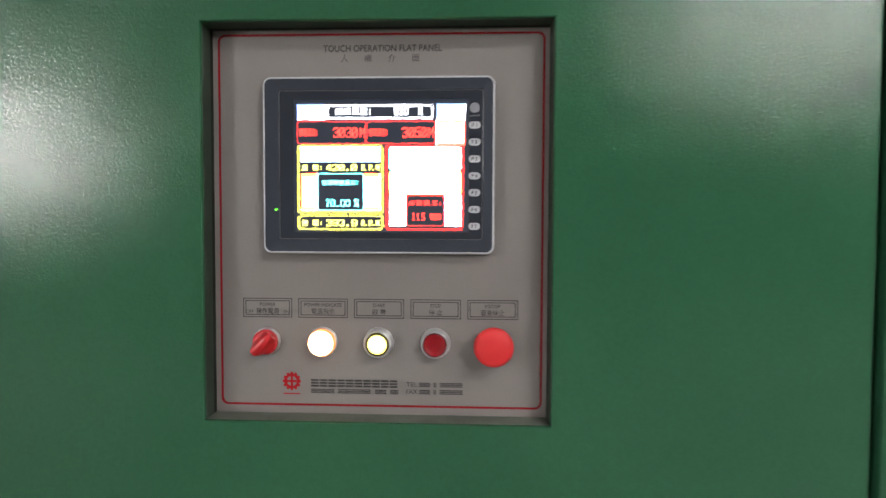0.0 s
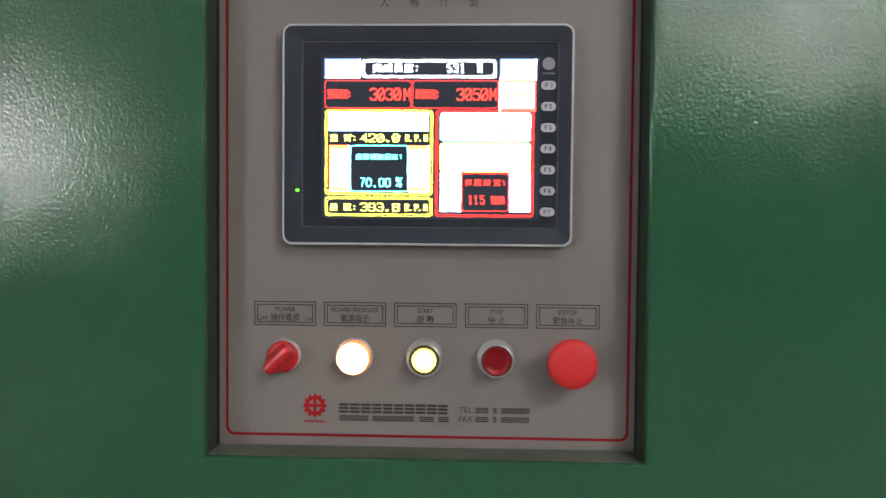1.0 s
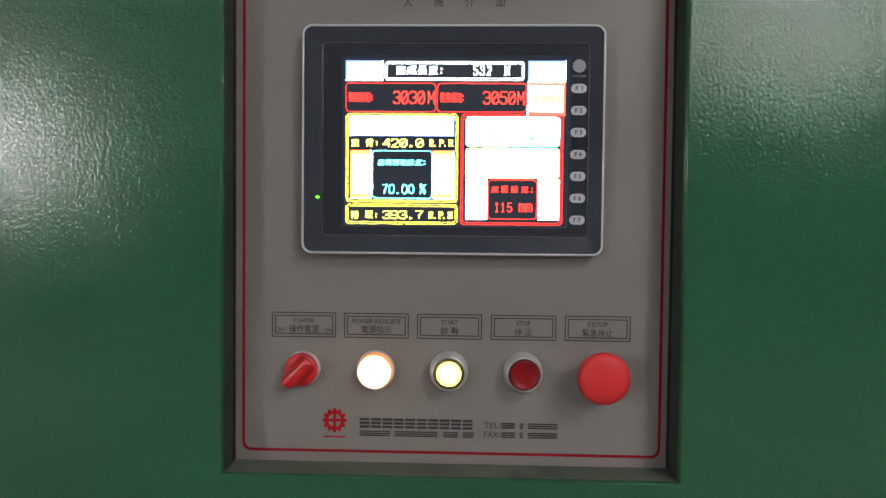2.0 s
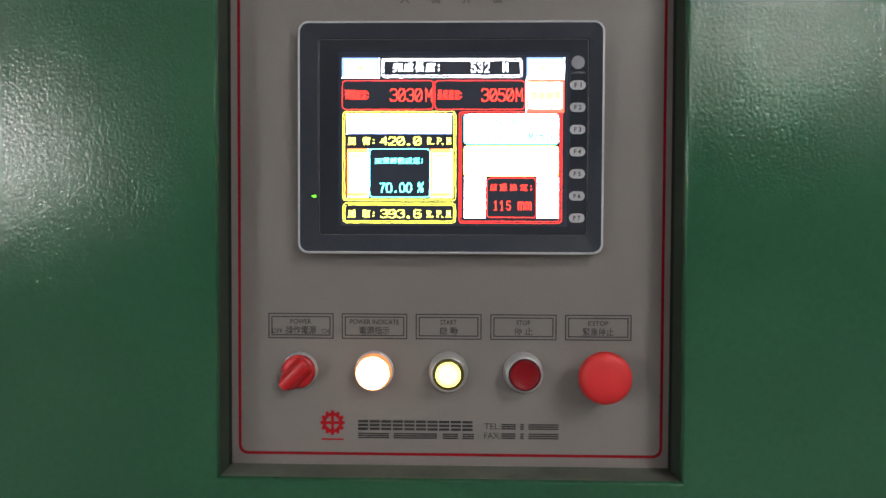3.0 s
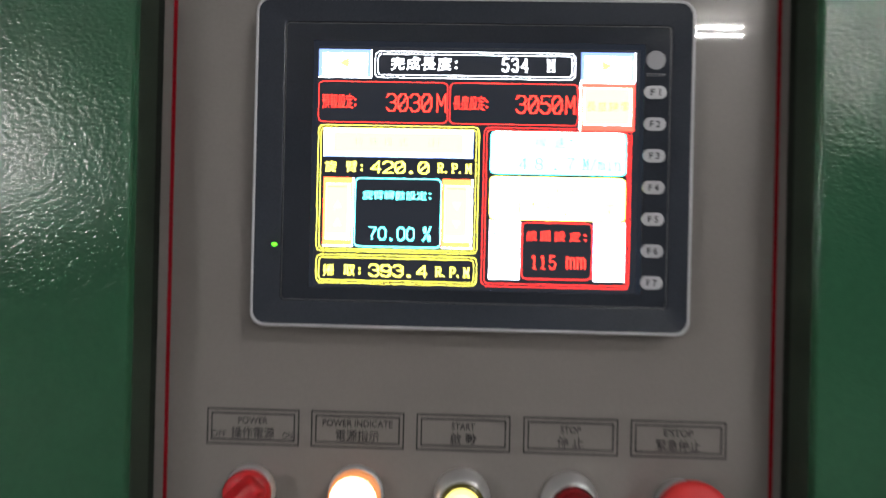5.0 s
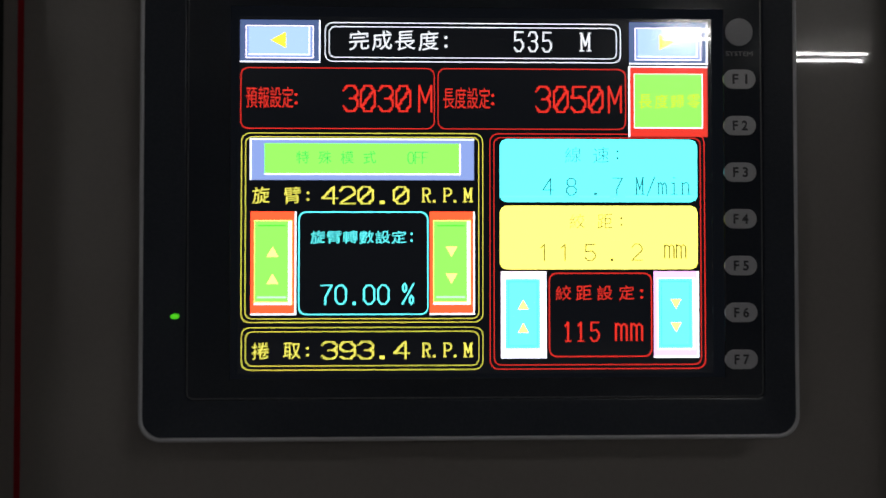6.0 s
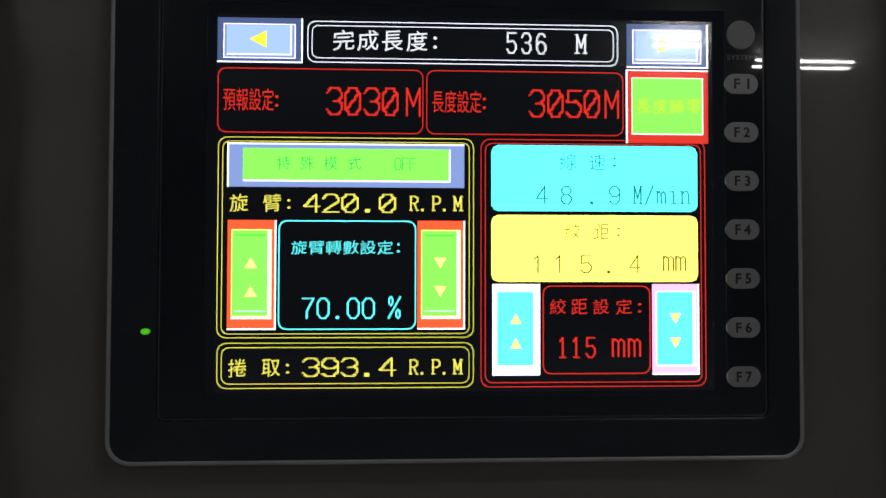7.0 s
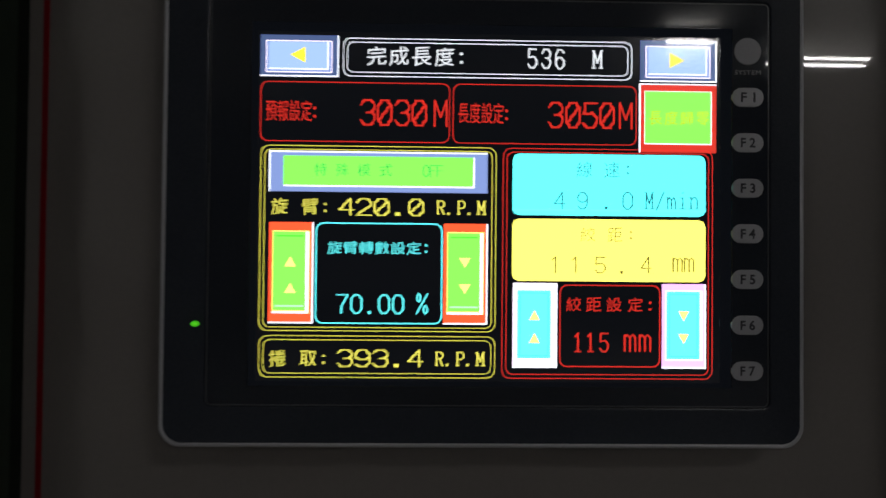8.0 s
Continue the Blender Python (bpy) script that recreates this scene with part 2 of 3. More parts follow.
O_RING = [(.3, 0), (.7, 0), (1, .22), (1, .78), (.7, 1), (.3, 1), (0, .78), (0, .22), (.3, 0)]
STROKES = {
    "0": [O_RING], "1": [[(.15, .8), (.5, 1), (.5, 0)]],
    "2": [[(0, .78), (.25, 1), (.75, 1), (1, .78), (1, .6), (0, 0), (1, 0)]],
    "3": [[(0, .8), (.25, 1), (.75, 1), (1, .8), (1, .65), (.75, .53), (.4, .53)], [(.75, .53), (1, .38), (1, .2), (.75, 0), (.25, 0), (0, .2)]],
    "4": [[(.75, 0), (.75, 1), (0, .3), (1, .3)]],
    "5": [[(1, 1), (.08, 1), (.05, .56), (.7, .6), (1, .42), (1, .2), (.7, 0), (.25, 0), (0, .18)]],
    "6": [[(.95, .85), (.7, 1), (.3, 1), (0, .75), (0, .22), (.3, 0), (.7, 0), (1, .2), (1, .4), (.7, .58), (.3, .58), (0, .42)]],
    "7": [[(0, 1), (1, 1), (.4, .35), (.4, 0)]],
    "8": [[(.3, .53), (.05, .68), (.05, .85), (.3, 1), (.7, 1), (.95, .85), (.95, .68), (.7, .53), (.3, .53), (0, .38), (0, .18), (.3, 0), (.7, 0),
           (1, .18), (1, .38), (.7, .53)]],
    "9": [[(.05, .15), (.3, 0), (.7, 0), (1, .25), (1, .78), (.7, 1), (.3, 1), (0, .8), (0, .6), (.3, .42), (.7, .42), (1, .58)]],
    "M": [[(0, 0), (0, 1), (.5, .35), (1, 1), (1, 0)]],
    "m": [[(0, 0), (0, .95)], [(0, .8), (.2, .95), (.5, .8), (.5, 0)], [(.5, .8), (.75, .95), (1, .8), (1, 0)]],
    "R": [[(.08, 0), (.08, 1)], [(0, 1), (.65, 1), (.95, .85), (.95, .65), (.65, .5), (.1, .5)], [(.5, .5), (.85, 0), (1, 0)], [(-.05, 0), (.25, 0)]],
    "P": [[(.1, 0), (.1, 1)], [(0, 1), (.7, 1), (1, .85), (1, .62), (.7, .46), (.1, .46)], [(-.05, 0), (.3, 0)]],
    "W": [[(.12, 0), (.12, 1), (.5, .3), (.88, 1), (.88, 0)], [(-.02, 1), (.12, 1)], [(.88, 1), (1.02, 1)], [(-.05, 0), (.3, 0)], [(.7, 0), (1.05, 0)]],
    "/": [[(0, -.1), (1, 1.05)]], "i": [[(.2, .65), (.5, .65), (.5, 0)], [(.2, 0), (.8, 0)], [(.42, .95), (.58, .95)]],
    "n": [[(0, .65), (.15, .65), (.15, 0)], [(.15, .5), (.4, .65), (.7, .65), (.85, .5), (.85, 0)], [(0, 0), (.3, 0)], [(.7, 0), (1, 0)]],
    "u": [[(0, .65), (.1, .65), (.1, 0)], [(.1, .52), (.3, .65), (.45, .52), (.5, 0)], [(.5, .52), (.7, .65), (.85, .52), (.9, 0)]],
    "%": [[(1, 1), (0, 0)], [(.05, .9), (.2, 1), (.35, .9), (.35, .7), (.2, .6), (.05, .7), (.05, .9)], [(.65, .3), (.8, .4), (.95, .3), (.95, .1), (.8, 0), (.65, .1), (.65, .3)]],
    "O": [O_RING], "F": [[(0, 0), (0, 1), (1, 1)], [(0, .53), (.8, .53)]],
    "I": [[(.2, .82), (.5, 1), (.5, 0)], [(.2, 0), (.8, 0)]],
}


def stroke_mesh(ch, x0, x1, z0, z1, width, y, thin=1.0):
    """One character in mitred strokes, level ones thinner by the factor; its box is in mm."""
    bm = bmesh.new()
    lines = []
    for line in STROKES[ch]:
        run = [Vector((x0 + u * (x1 - x0), z0 + v * (z1 - z0))) for u, v in line]
        lines.append(run[:2])
        for a, b, c in zip(run, run[1:], run[2:]):
            if (b - a).normalized().dot((c - b).normalized()) < -0.2:
                lines.append([b, c])
            else:
                lines[-1].append(c)
    for n, pts in enumerate(lines):
        closed = (pts[0] - pts[-1]).length < 1e-6
        ways = [(b - a).normalized() for a, b in zip(pts, pts[1:])]
        rows = []
        for k, p in enumerate(pts):
            before = ways[k - 1] if k else (ways[-1] if closed else ways[0])
            after = ways[k] if k < len(ways) else (ways[0] if closed else ways[-1])
            side = Vector((-before.y - after.y, before.x + after.x)) / max(1 + before.dot(after), 0.5) * (width / 2)
            side *= thin + (1 - thin) * abs((before + after).normalized().y)
            if not closed and k in (0, len(ways)):
                p = p + (after if k else -after) * width * 0.35
            rows.append([bm.verts.new(mm(q.x, q.y, y - 0.000003 * n)) for q in (p - side, p + side)])
        for a, b in zip(rows, rows[1:]):
            bm.faces.new((a[0], b[0], b[1], a[1]))
    return bm


def block_mesh(ch, x0, x1, z0, z1, y, cols=10, rows=17):
    """One character of a coarse dot font: the strokes set on a grid of dots, each row's run of dots one plate."""
    dots = set()
    for line in STROKES[ch] + ([[(.12, .22), (.88, .78)]] if ch == "0" else []):
        for (ua, va), (ub, vb) in zip(line, line[1:]):
            for k in range(61):
                u, v = ua + (ub - ua) * k / 60, va + (vb - va) * k / 60
                dots.add((round(u * (cols - 1)), round(v * (rows - 1))))
    bm = bmesh.new()
    w, h = (x1 - x0) / cols, (z1 - z0) / rows
    for r in range(rows):
        row = sorted(c for c, q in dots if q == r)
        while row:
            a = b = row.pop(0)
            while row and row[0] == b + 1:
                b = row.pop(0)
            bm.faces.new([bm.verts.new(mm(x0 + p * w, z0 + q * h, y)) for p, q in ((a - 0.06, r), (b + 1.06, r), (b + 1.06, r + 1), (a - 0.06, r + 1))])
    return bm


def figures(name, cells, width, y, material, parent, thin=1.0):
    """A line of characters, each one a part; cells are (character, x0, x1, z0, z1)."""
    for cell in cells:
        part(name, stroke_mesh(*cell, width, y, thin), material, parent)


def dot_figures(name, cells, y, material, parent):
    for cell in cells:
        part(name, block_mesh(*cell, y), material, parent)


def pitched(text, starts, width, z0, z1):
    """Characters of one width at those places."""
    return [(c, x, x + width, z0, z1) for c, x in zip(text, starts)]


def brushed(text, starts, width, z0, z1, material, weight=-0.008, lean=0.07):
    """Brush-style signs that rise slightly to the right."""
    for c, x in zip(text, starts):
        ob = letters("caption", c, (x, x + width, z0, z1), TOP, material, display, "", weight)
        for v in ob.data.vertices:
            v.co.z += (v.co.x - (x + width / 2) / 1000) * lean


def plate_with_windows(x0, x1, z0, z1, y0, y1, holes):
    """A plate with rectangular windows cut through it."""
    xs = sorted({x0, x1, *[v for h in holes for v in h[:2]]})
    zs = sorted({z0, z1, *[v for h in holes for v in h[2:]]})
    bm = bmesh.new()
    vs = {(i, k): bm.verts.new(mm(x, z, y1)) for i, x in enumerate(xs) for k, z in enumerate(zs)}
    for i in range(len(xs) - 1):
        for k in range(len(zs) - 1):
            cx, cz = (xs[i] + xs[i + 1]) / 2, (zs[k] + zs[k + 1]) / 2
            if not any(h[0] < cx < h[1] and h[2] < cz < h[3] for h in holes):
                bm.faces.new((vs[i, k], vs[i + 1, k], vs[i + 1, k + 1], vs[i, k + 1]))
    bmesh.ops.delete(bm, geom=[v for v in bm.verts if not v.link_faces], context="VERTS")
    ext = bmesh.ops.extrude_face_region(bm, geom=bm.faces[:])
    for v in ext["geom"]:
        if isinstance(v, bmesh.types.BMVert):
            v.co.y = y0
    return bm


def thing(name, label, category, group=""):
    return tagged(new(name), label, category, group)


# ---- the hall ----
X0, X1, Y0, Y1, ROOF = -17.0, 9.0, -19.0, 3.0, 3.84
tagged(part("floor", box_mesh(X0, X1, Y0, Y1, -0.15, 0), CONCRETE), "grey concrete floor of the factory hall", "floor", kind="structure")
tagged(part("ceiling", box_mesh(X0, X1, Y0, Y1, ROOF, ROOF + 0.15), CEILING_PAINT), "pale painted ceiling of the factory hall", "ceiling", kind="structure")
for wall_name, b in (("wall_north", (X0, X1, Y1, Y1 + 0.2)), ("wall_south", (X0, X1, Y0 - 0.2, Y0)),
                     ("wall_west", (X0 - 0.2, X0, Y0 - 0.2, Y1 + 0.2)), ("wall_east", (X1, X1 + 0.2, Y0 - 0.2, Y1 + 0.2))):
    tagged(part(wall_name, box_mesh(*b, 0, ROOF), HALL_PAINT), "plain painted wall of the factory hall", "wall", kind="structure")


def tube_light(m, height, half=0.59, glow=TUBE):
    """A twin fluorescent batten light hung on two rods; the tubes run along its own x."""
    t = thing("ceiling_light", "white twin-tube fluorescent light hung from the ceiling, lit", "ceiling light", "hall lights")
    part("housing", box_mesh(-half - 0.07, half + 0.07, -0.05, 0.05, 0.03, 0.09, 0.006), WHITE_METAL, t)
    for s in (-1, 1):
        bm = bmesh.new()
        bmesh.ops.create_cone(bm, cap_ends=True, segments=10, radius1=0.014, radius2=0.014, depth=2 * half,
                              matrix=pose(-s * 0.06, s * 0.11, 0, 0, 90, 0))
        part("tube", bm, glow, t, "lit white fluorescent tube", True)
        part("end_holder", box_mesh(s * (half + 0.06) - 0.006, s * (half + 0.06) + 0.012, -0.13, 0.13, -0.02, 0.03, 0.003), WHITE_METAL, t)
        if ROOF - height > 0.2:
            part("hanging_rod", box_mesh(s * 0.4 - 0.006, s * 0.4 + 0.006, -0.006, 0.006, 0.09, ROOF - height), WHITE_METAL, t)
    t.matrix_basis = m
    return t


LIGHT_Z = 3.73
tube_light(pose(2.61, -5.69, LIGHT_Z), LIGHT_Z, 0.25)
first = tube_light(pose(4.38, -6.32, LIGHT_Z), LIGHT_Z)
# third light is added, seen in no reflection, as key from the upper right
copy_thing(first, pose(2.3, -2.64, LIGHT_Z))
# low-hung lights beyond the machine's other side
tube_light(pose(-4.74, -4.7, 2.12, 0, 0, -38), 2.12, 0.59, TUBE_DIM)
tube_light(pose(-5.02, -5.3, 2.4, 0, 0, -38), 2.4, 0.59, TUBE_DIM)


# ---- the machine ----
RIM = (-214.8, 160.8, -231.4, 199.0)
FRONT = -0.0285


def rect_loop(b, grow, y):
    return [mm(x, z, y) for x, z in ((b[0] - grow, b[2] - grow), (b[1] + grow, b[2] - grow), (b[1] + grow, b[3] + grow), (b[0] - grow, b[3] + grow))]


def opening_loops(outer, rim, front):
    """Front sheet between an outer and an inner rectangle, with rolled edges and returns to the back."""
    lip = [rect_loop(rim, 1.3 * (1 - math.sin(a)), front + 0.0014 * (1 - math.cos(a))) for a in (0, 0.4, 0.8, 1.2, math.pi / 2)]
    return [rect_loop(outer, 0, 0.02), rect_loop(outer, 0, front + 0.002), rect_loop(outer, -0.6, front + 0.0006), rect_loop(outer, -2, front),
            *lip, rect_loop(rim, -0.4, front + 0.0045)]


machine = thing("machine_cabinet", "green textured-paint machine cabinet with a recessed control panel", "machine")
part("front_door", loft(opening_loops((-760, 489.5, -1280, 720), RIM, FRONT)), GREEN_PAINT, machine, "green sheet-metal door with a cut-out for the panel")
# sloping returns of the cut-out: a rubber edge and a dark strip on three sides, a dusty ledge below
# the three sides' shade is in the colour of rubber edge and strip
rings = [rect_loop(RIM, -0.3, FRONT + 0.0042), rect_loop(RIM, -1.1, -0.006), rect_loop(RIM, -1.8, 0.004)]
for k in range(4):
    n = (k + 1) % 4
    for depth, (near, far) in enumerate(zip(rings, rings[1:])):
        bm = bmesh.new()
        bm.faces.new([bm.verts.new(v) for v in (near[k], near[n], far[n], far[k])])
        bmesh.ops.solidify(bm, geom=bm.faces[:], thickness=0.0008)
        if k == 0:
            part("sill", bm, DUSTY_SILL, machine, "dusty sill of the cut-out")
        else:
            part("return_edge", bm, (SHADED_RUBBER, DARK_GAP)[depth], machine, ("dull green rubber edge, recess shade in its colour", "dark strip beside the panel, gap shade in its colour")[depth])
part("side_panel", box_mesh(0.5010, 1.4, FRONT + 0.001, 0.02, 0.12, 2.12, 0.002), GREEN_PAINT, machine, "green sheet-metal panel beside the door")
part("door_seal", box_mesh(0.4903, 0.5015, -0.012, 0.02, 0.12, 2.12), DARK_GAP, machine, "dark gap between door and panel")
part("body", box_mesh(-0.76, 1.4, 0.021, 1.0, 0.10, 2.14, 0.004), GREEN_PAINT, machine)
part("plinth", box_mesh(-0.72, 1.36, 0.05, 0.96, 0, 0.10), DARK_GAP, machine, "dark plinth")


# ---- the control panel ----
panel = thing("control_panel", "grey control panel faceplate with a red border line and black print", "control panel")
part("faceplate", slab(rrect(-215.6, 161.4, -232.2, 199.6, 1), 0.0035, 0.0), PLATE_GREY, panel)
part("border_line", ring_plate(rrect(-207.5, 154.4, -221.6, 193.2, 8), rrect(-205.1, 152.0, -219.2, 190.8, 6), -0.0001, -0.0003), RED_INK, panel, "thin red border line")
LABELS = ((-153.6, "POWER", "操作電源"), (-90.6, "POWER INDICATE", "電源指示"), (-27.4, "START", "啟 動"), (36.1, "STOP", "停 止"), (99.3, "E'STOP", "緊急停止"))
INK = -0.0003
for cx, word, sign in LABELS:
    for grow, w in ((0, 0.9), (-2.6, 0.9)):
        o = (cx - 28 - grow, cx + 28 + grow, -121.6 - grow, -99.8 + grow)
        part("label_frame", ring_plate(rrect(*o, 0), rrect(o[0] + w, o[1] - w, o[2] + w, o[3] - w, 0), -0.0001, INK), BLACK_INK, panel, "black double label frame")
    half = {"POWER": 9, "POWER INDICATE": 21, "START": 7, "STOP": 6, "E'STOP": 8.5}[word]
    letters("label_word", word, (cx - half, cx + half, -109.0, -104.8), INK, BLACK_INK, panel, "", 0.012)
    half = {2: 7.6, 3: 7.8, 4: 13}[len(sign)]
    letters("label_sign", sign, (cx - half, cx + half, -117.6, -110.8), INK, BLACK_INK, panel, "", 0.008)
letters("label_word", "OFF", (-178.6, -169.6, -117.2, -113.2), INK, BLACK_INK, panel)
letters("label_word", "ON", (-135.6, -129.6, -117.2, -113.2), INK, BLACK_INK, panel)
letters("title_word", "TOUCH OPERATION FLAT PANEL", (-89, 42, 173, 180.5), INK, BLACK_INK, panel, "black printed title", 0.012)
for i, ch in enumerate("人機介面"):
    letters("title_sign", ch, (-69.5 + i * 26.2, -61.5 + i * 26.2, 162, 170), INK, BLACK_INK, panel)


# maker's mark: a toothed wheel with a cross, and bars for the lines of print
def wheel_outline(r0, r1, teeth=12):
    pts = []
    for k in range(teeth):
        a = 2 * math.pi * k / teeth
        for da, r in ((-0.17, r0), (-0.12, r1), (0.12, r1), (0.17, r0)):
            pts.append((r * math.cos(a + da), r * math.sin(a + da)))
    return pts


def mark_loop(r, n=48):
    return [(r * math.cos(2 * math.pi * (k - 1.5) / n), r * math.sin(2 * math.pi * (k - 1.5) / n)) for k in range(n)]


MARK = (-126.5, -193.8)
part("wheel_mark", ring_plate([(MARK[0] + x, MARK[1] + z) for x, z in wheel_outline(8.8, 10.6)],
                              [(MARK[0] + x, MARK[1] + z) for x, z in mark_loop(5.7)], -0.0001, INK), LOGO_RED, panel, "red toothed-wheel mark")
for w, h in ((1.3, 6.0), (6.0, 1.3)):
    part("mark_cross", slab(rrect(MARK[0] - w, MARK[0] + w, MARK[1] - h, MARK[1] + h, 0), -0.0001, INK - 0.00002 * w), LOGO_RED, panel, "red cross in the wheel mark")
part("mark_print", slab(rrect(-136, -117, -208.8, -207.4, 0), -0.0001, INK), LOGO_RED, panel)


def print_bars(x0, x1, z0, z1, n, fill=0.8):
    """A line of print as plain bars."""
    w = (x1 - x0) / n
    for k in range(n):
        for lo in (0.0, 0.38, 0.76):
            part("print_bar", slab(rrect(x0 + k * w, x0 + (k + fill) * w, z0 + lo * (z1 - z0), z0 + (lo + 0.24) * (z1 - z0), 0), -0.0001, INK), BLACK_INK, panel)


print_bars(-104.6, -5.4, -199.8, -191.3, 10, 0.88)
for a, b in ((-104.5, -78), (-74, -37), (-32, -19), (-15, -5.5)):
    print_bars(a, b, -206.9, -202.2, 1, 1.0)
letters("label_word", "TEL:", (3.4, 17, -198.2, -193.1), INK, BLACK_INK, panel)
letters("label_word", "FAX:", (3.4, 17, -206.3, -201.0), INK, BLACK_INK, panel)
for z in (-198.2, -206.3):
    for a, b in ((18, 30), (34, 37), (41, 66.5)):
        print_bars(a, b, z, z + 4.8, 1, 1.0)

# ---- buttons under the display ----
ROW_Z = -148.4


def chrome_ring(parent, x, r0=15.6, r1=13.4, h=9.5):
    """A collar that narrows from its foot to the lens."""
    part("ring", lathe([(r0, -0.2), (r0, -2.0), (r0 - 0.4, -2.6), (r0 - 0.6, -h * 0.62), (r0 - 1.1, -h * 0.78), (r1 + 0.5, -h + 0.3), (r1 - 0.1, -h), (r1 - 0.7, -h), (r1 - 0.8, -2.0)], x, ROW_Z), CHROME, parent,
         "chromed collar", True)


switch = thing("rotary_switch", "red rotary switch with a chromed collar on the control panel", "switch", "panel controls")
chrome_ring(switch, -154, 15.2, 14.4, 5.0)
part("knob", lathe([(14.0, -3.0), (14.0, -8.5), (13.2, -10.2), (9, -10.8)], -154, ROW_Z), RED_PLASTIC, switch, "red round knob", True)
grip = loft([[Vector((u * w / 1000, y / 1000, v * l / 1000)) for u, v in rrect(-1, 1, -1, 1, 0.45, 4)]
             for w, l, y in ((9.4, 12.6, -8.5), (8.0, 13.6, -12.0), (6.0, 14.6, -16.5), (4.4, 14.6, -19.0), (2.6, 13.4, -20.2))], True, True)
handle = part("grip", grip, RED_PLASTIC, switch, "raised red turning grip", True)
handle.matrix_basis = Matrix.Translation(mm(-154, ROW_Z, 0)) @ pose(0, 0, 0, 0, 45, 0) @ Matrix.Translation((0, 0, -0.0012))

lamp = thing("indicator_lamp", "lit white round indicator lamp with an amber glowing edge", "indicator lamp", "panel controls")
chrome_ring(lamp, -90.5, 16.6, 15.6, 4.0)
part("lens_skirt", lathe([(15.4, -3.5), (15.2, -9.5), (14.6, -11.0), (13.0, -11.5)], -90.5, ROW_Z), LAMP_SKIRT, lamp, "amber edge of the lens", True)
part("lens", lathe([(13.7, -9.0), (13.7, -12.0), (12.7, -13.6), (9, -15.0), (4, -15.6)], -90.5, ROW_Z), LAMP_LENS, lamp, "glowing white lens", True)

start = thing("push_button", "lit yellow start push button with a chromed collar", "push button", "panel controls")
chrome_ring(start, -27.4, 16.8, 13.8, 12.8)
part("lens_ring", lathe([(13.0, -3.0), (13.0, -13.6), (12.5, -14.3), (10.2, -14.5)], -27.4, ROW_Z), DARK_LENS_RING, start, "dark olive edge of the lens", True)
part("lens", lathe([(10.5, -12.0), (10.5, -14.6), (9.6, -15.1), (4, -15.2)], -27.4, ROW_Z), START_LENS, start, "glowing yellow lens", True)
part("lens_centre", lathe([(7.4, -14.2), (7.4, -15.22), (6.8, -15.4), (3, -15.5)], -27.4, ROW_Z), START_CENTRE, start, "brighter middle of the lens", True)

stop = thing("push_button", "unlit dark red stop push button with a chromed collar", "push button", "panel controls")
chrome_ring(stop, 36.0, 16.8, 14.0, 12.8)
part("lens_ring", lathe([(13.2, -3.0), (13.2, -13.6), (12.9, -14.0), (12.2, -12.5)], 36.0, ROW_Z), DARK_LENS, stop, "dark edge of the lens", True)
part("lens", lathe([(12.5, -12.0), (12.5, -14.8), (12.1, -15.6), (11.3, -15.8), (10.2, -15.0), (7, -14.2), (2, -13.8)], 36.0, ROW_Z), RED_LENS, stop, "dished dark red lens", True)

estop = thing("emergency_stop_button", "satin red mushroom-headed emergency stop button", "emergency stop", "panel controls")
part("collar", lathe([(14.5, -0.2), (14.5, -5), (13, -6.5)], 99.8, ROW_Z), CHROME, estop, "chromed collar", True)
part("stem", lathe([(10, -5), (10, -19)], 99.8, ROW_Z), RED_PLASTIC, estop, "", True)
part("mushroom_head", lathe([(12, -17), (20.0, -18.5), (21.2, -20.0), (21.5, -22.0), (21.1, -24.5), (19.8, -26.4), (17, -27.8), (12, -28.9), (6, -29.5), (2, -29.7)], 99.8, ROW_Z + 0.4),
     RED_SATIN, estop, "domed red mushroom head", True)

# ---- the touch display ----
terminal = thing("touch_display", "black touch display with a light grey rim, lit and showing figures", "touch screen")
HB = (-153.1, 99.9, -48.7, 143.3)
OV = (-135.1, 86.3, -32.3, 128.2)


def hb_loop(inset, y, r):
    return [mm(x, z, y) for x, z in rrect(HB[0] + inset, HB[1] - inset, HB[2] + inset, HB[3] - inset, r, 10)]


def ov_loop(grow, y, r):
    return [mm(x, z, y) for x, z in rrect(OV[0] - grow, OV[1] + grow, OV[2] - grow, OV[3] + grow, r, 10)]


part("rim", loft([hb_loop(0, -0.0002, 9), hb_loop(0, -0.0112, 9), hb_loop(0.4, -0.0126, 8.7), hb_loop(1.0, -0.0134, 8), hb_loop(1.9, -0.0135, 7.4), hb_loop(2.3, -0.0128, 7.2)]),
     RIM_GREY, terminal, "light grey rounded rim", True)
part("bezel", loft([hb_loop(2.0, -0.0100, 7.3), hb_loop(2.0, -0.0129, 7.3), hb_loop(2.5, -0.0132, 7), ov_loop(1.3, -0.0114, 3), ov_loop(0.8, -0.0112, 2.8),
                    ov_loop(0.6, -0.0103, 2.6), ov_loop(-1.0, -0.0100, 1.5)]), BEZEL_DARK, terminal, "dark plastic bezel round the display")
part("overlay_edge", ring_plate(rrect(OV[0] - 0.5, OV[1] + 0.5, OV[2] - 0.5, OV[3] + 0.5, 2.5), rrect(*OV, 2), -0.0090, -0.01065), OVERLAY_LINE, terminal, "thin grey line round the overlay")
part("overlay", plate_with_windows(OV[0], OV[1], OV[2], OV[3], -0.0099, -0.0105, [(-119.4, 72.0, -25.2, 118.4)]), OVERLAY_BLACK, terminal, "glossy black overlay")
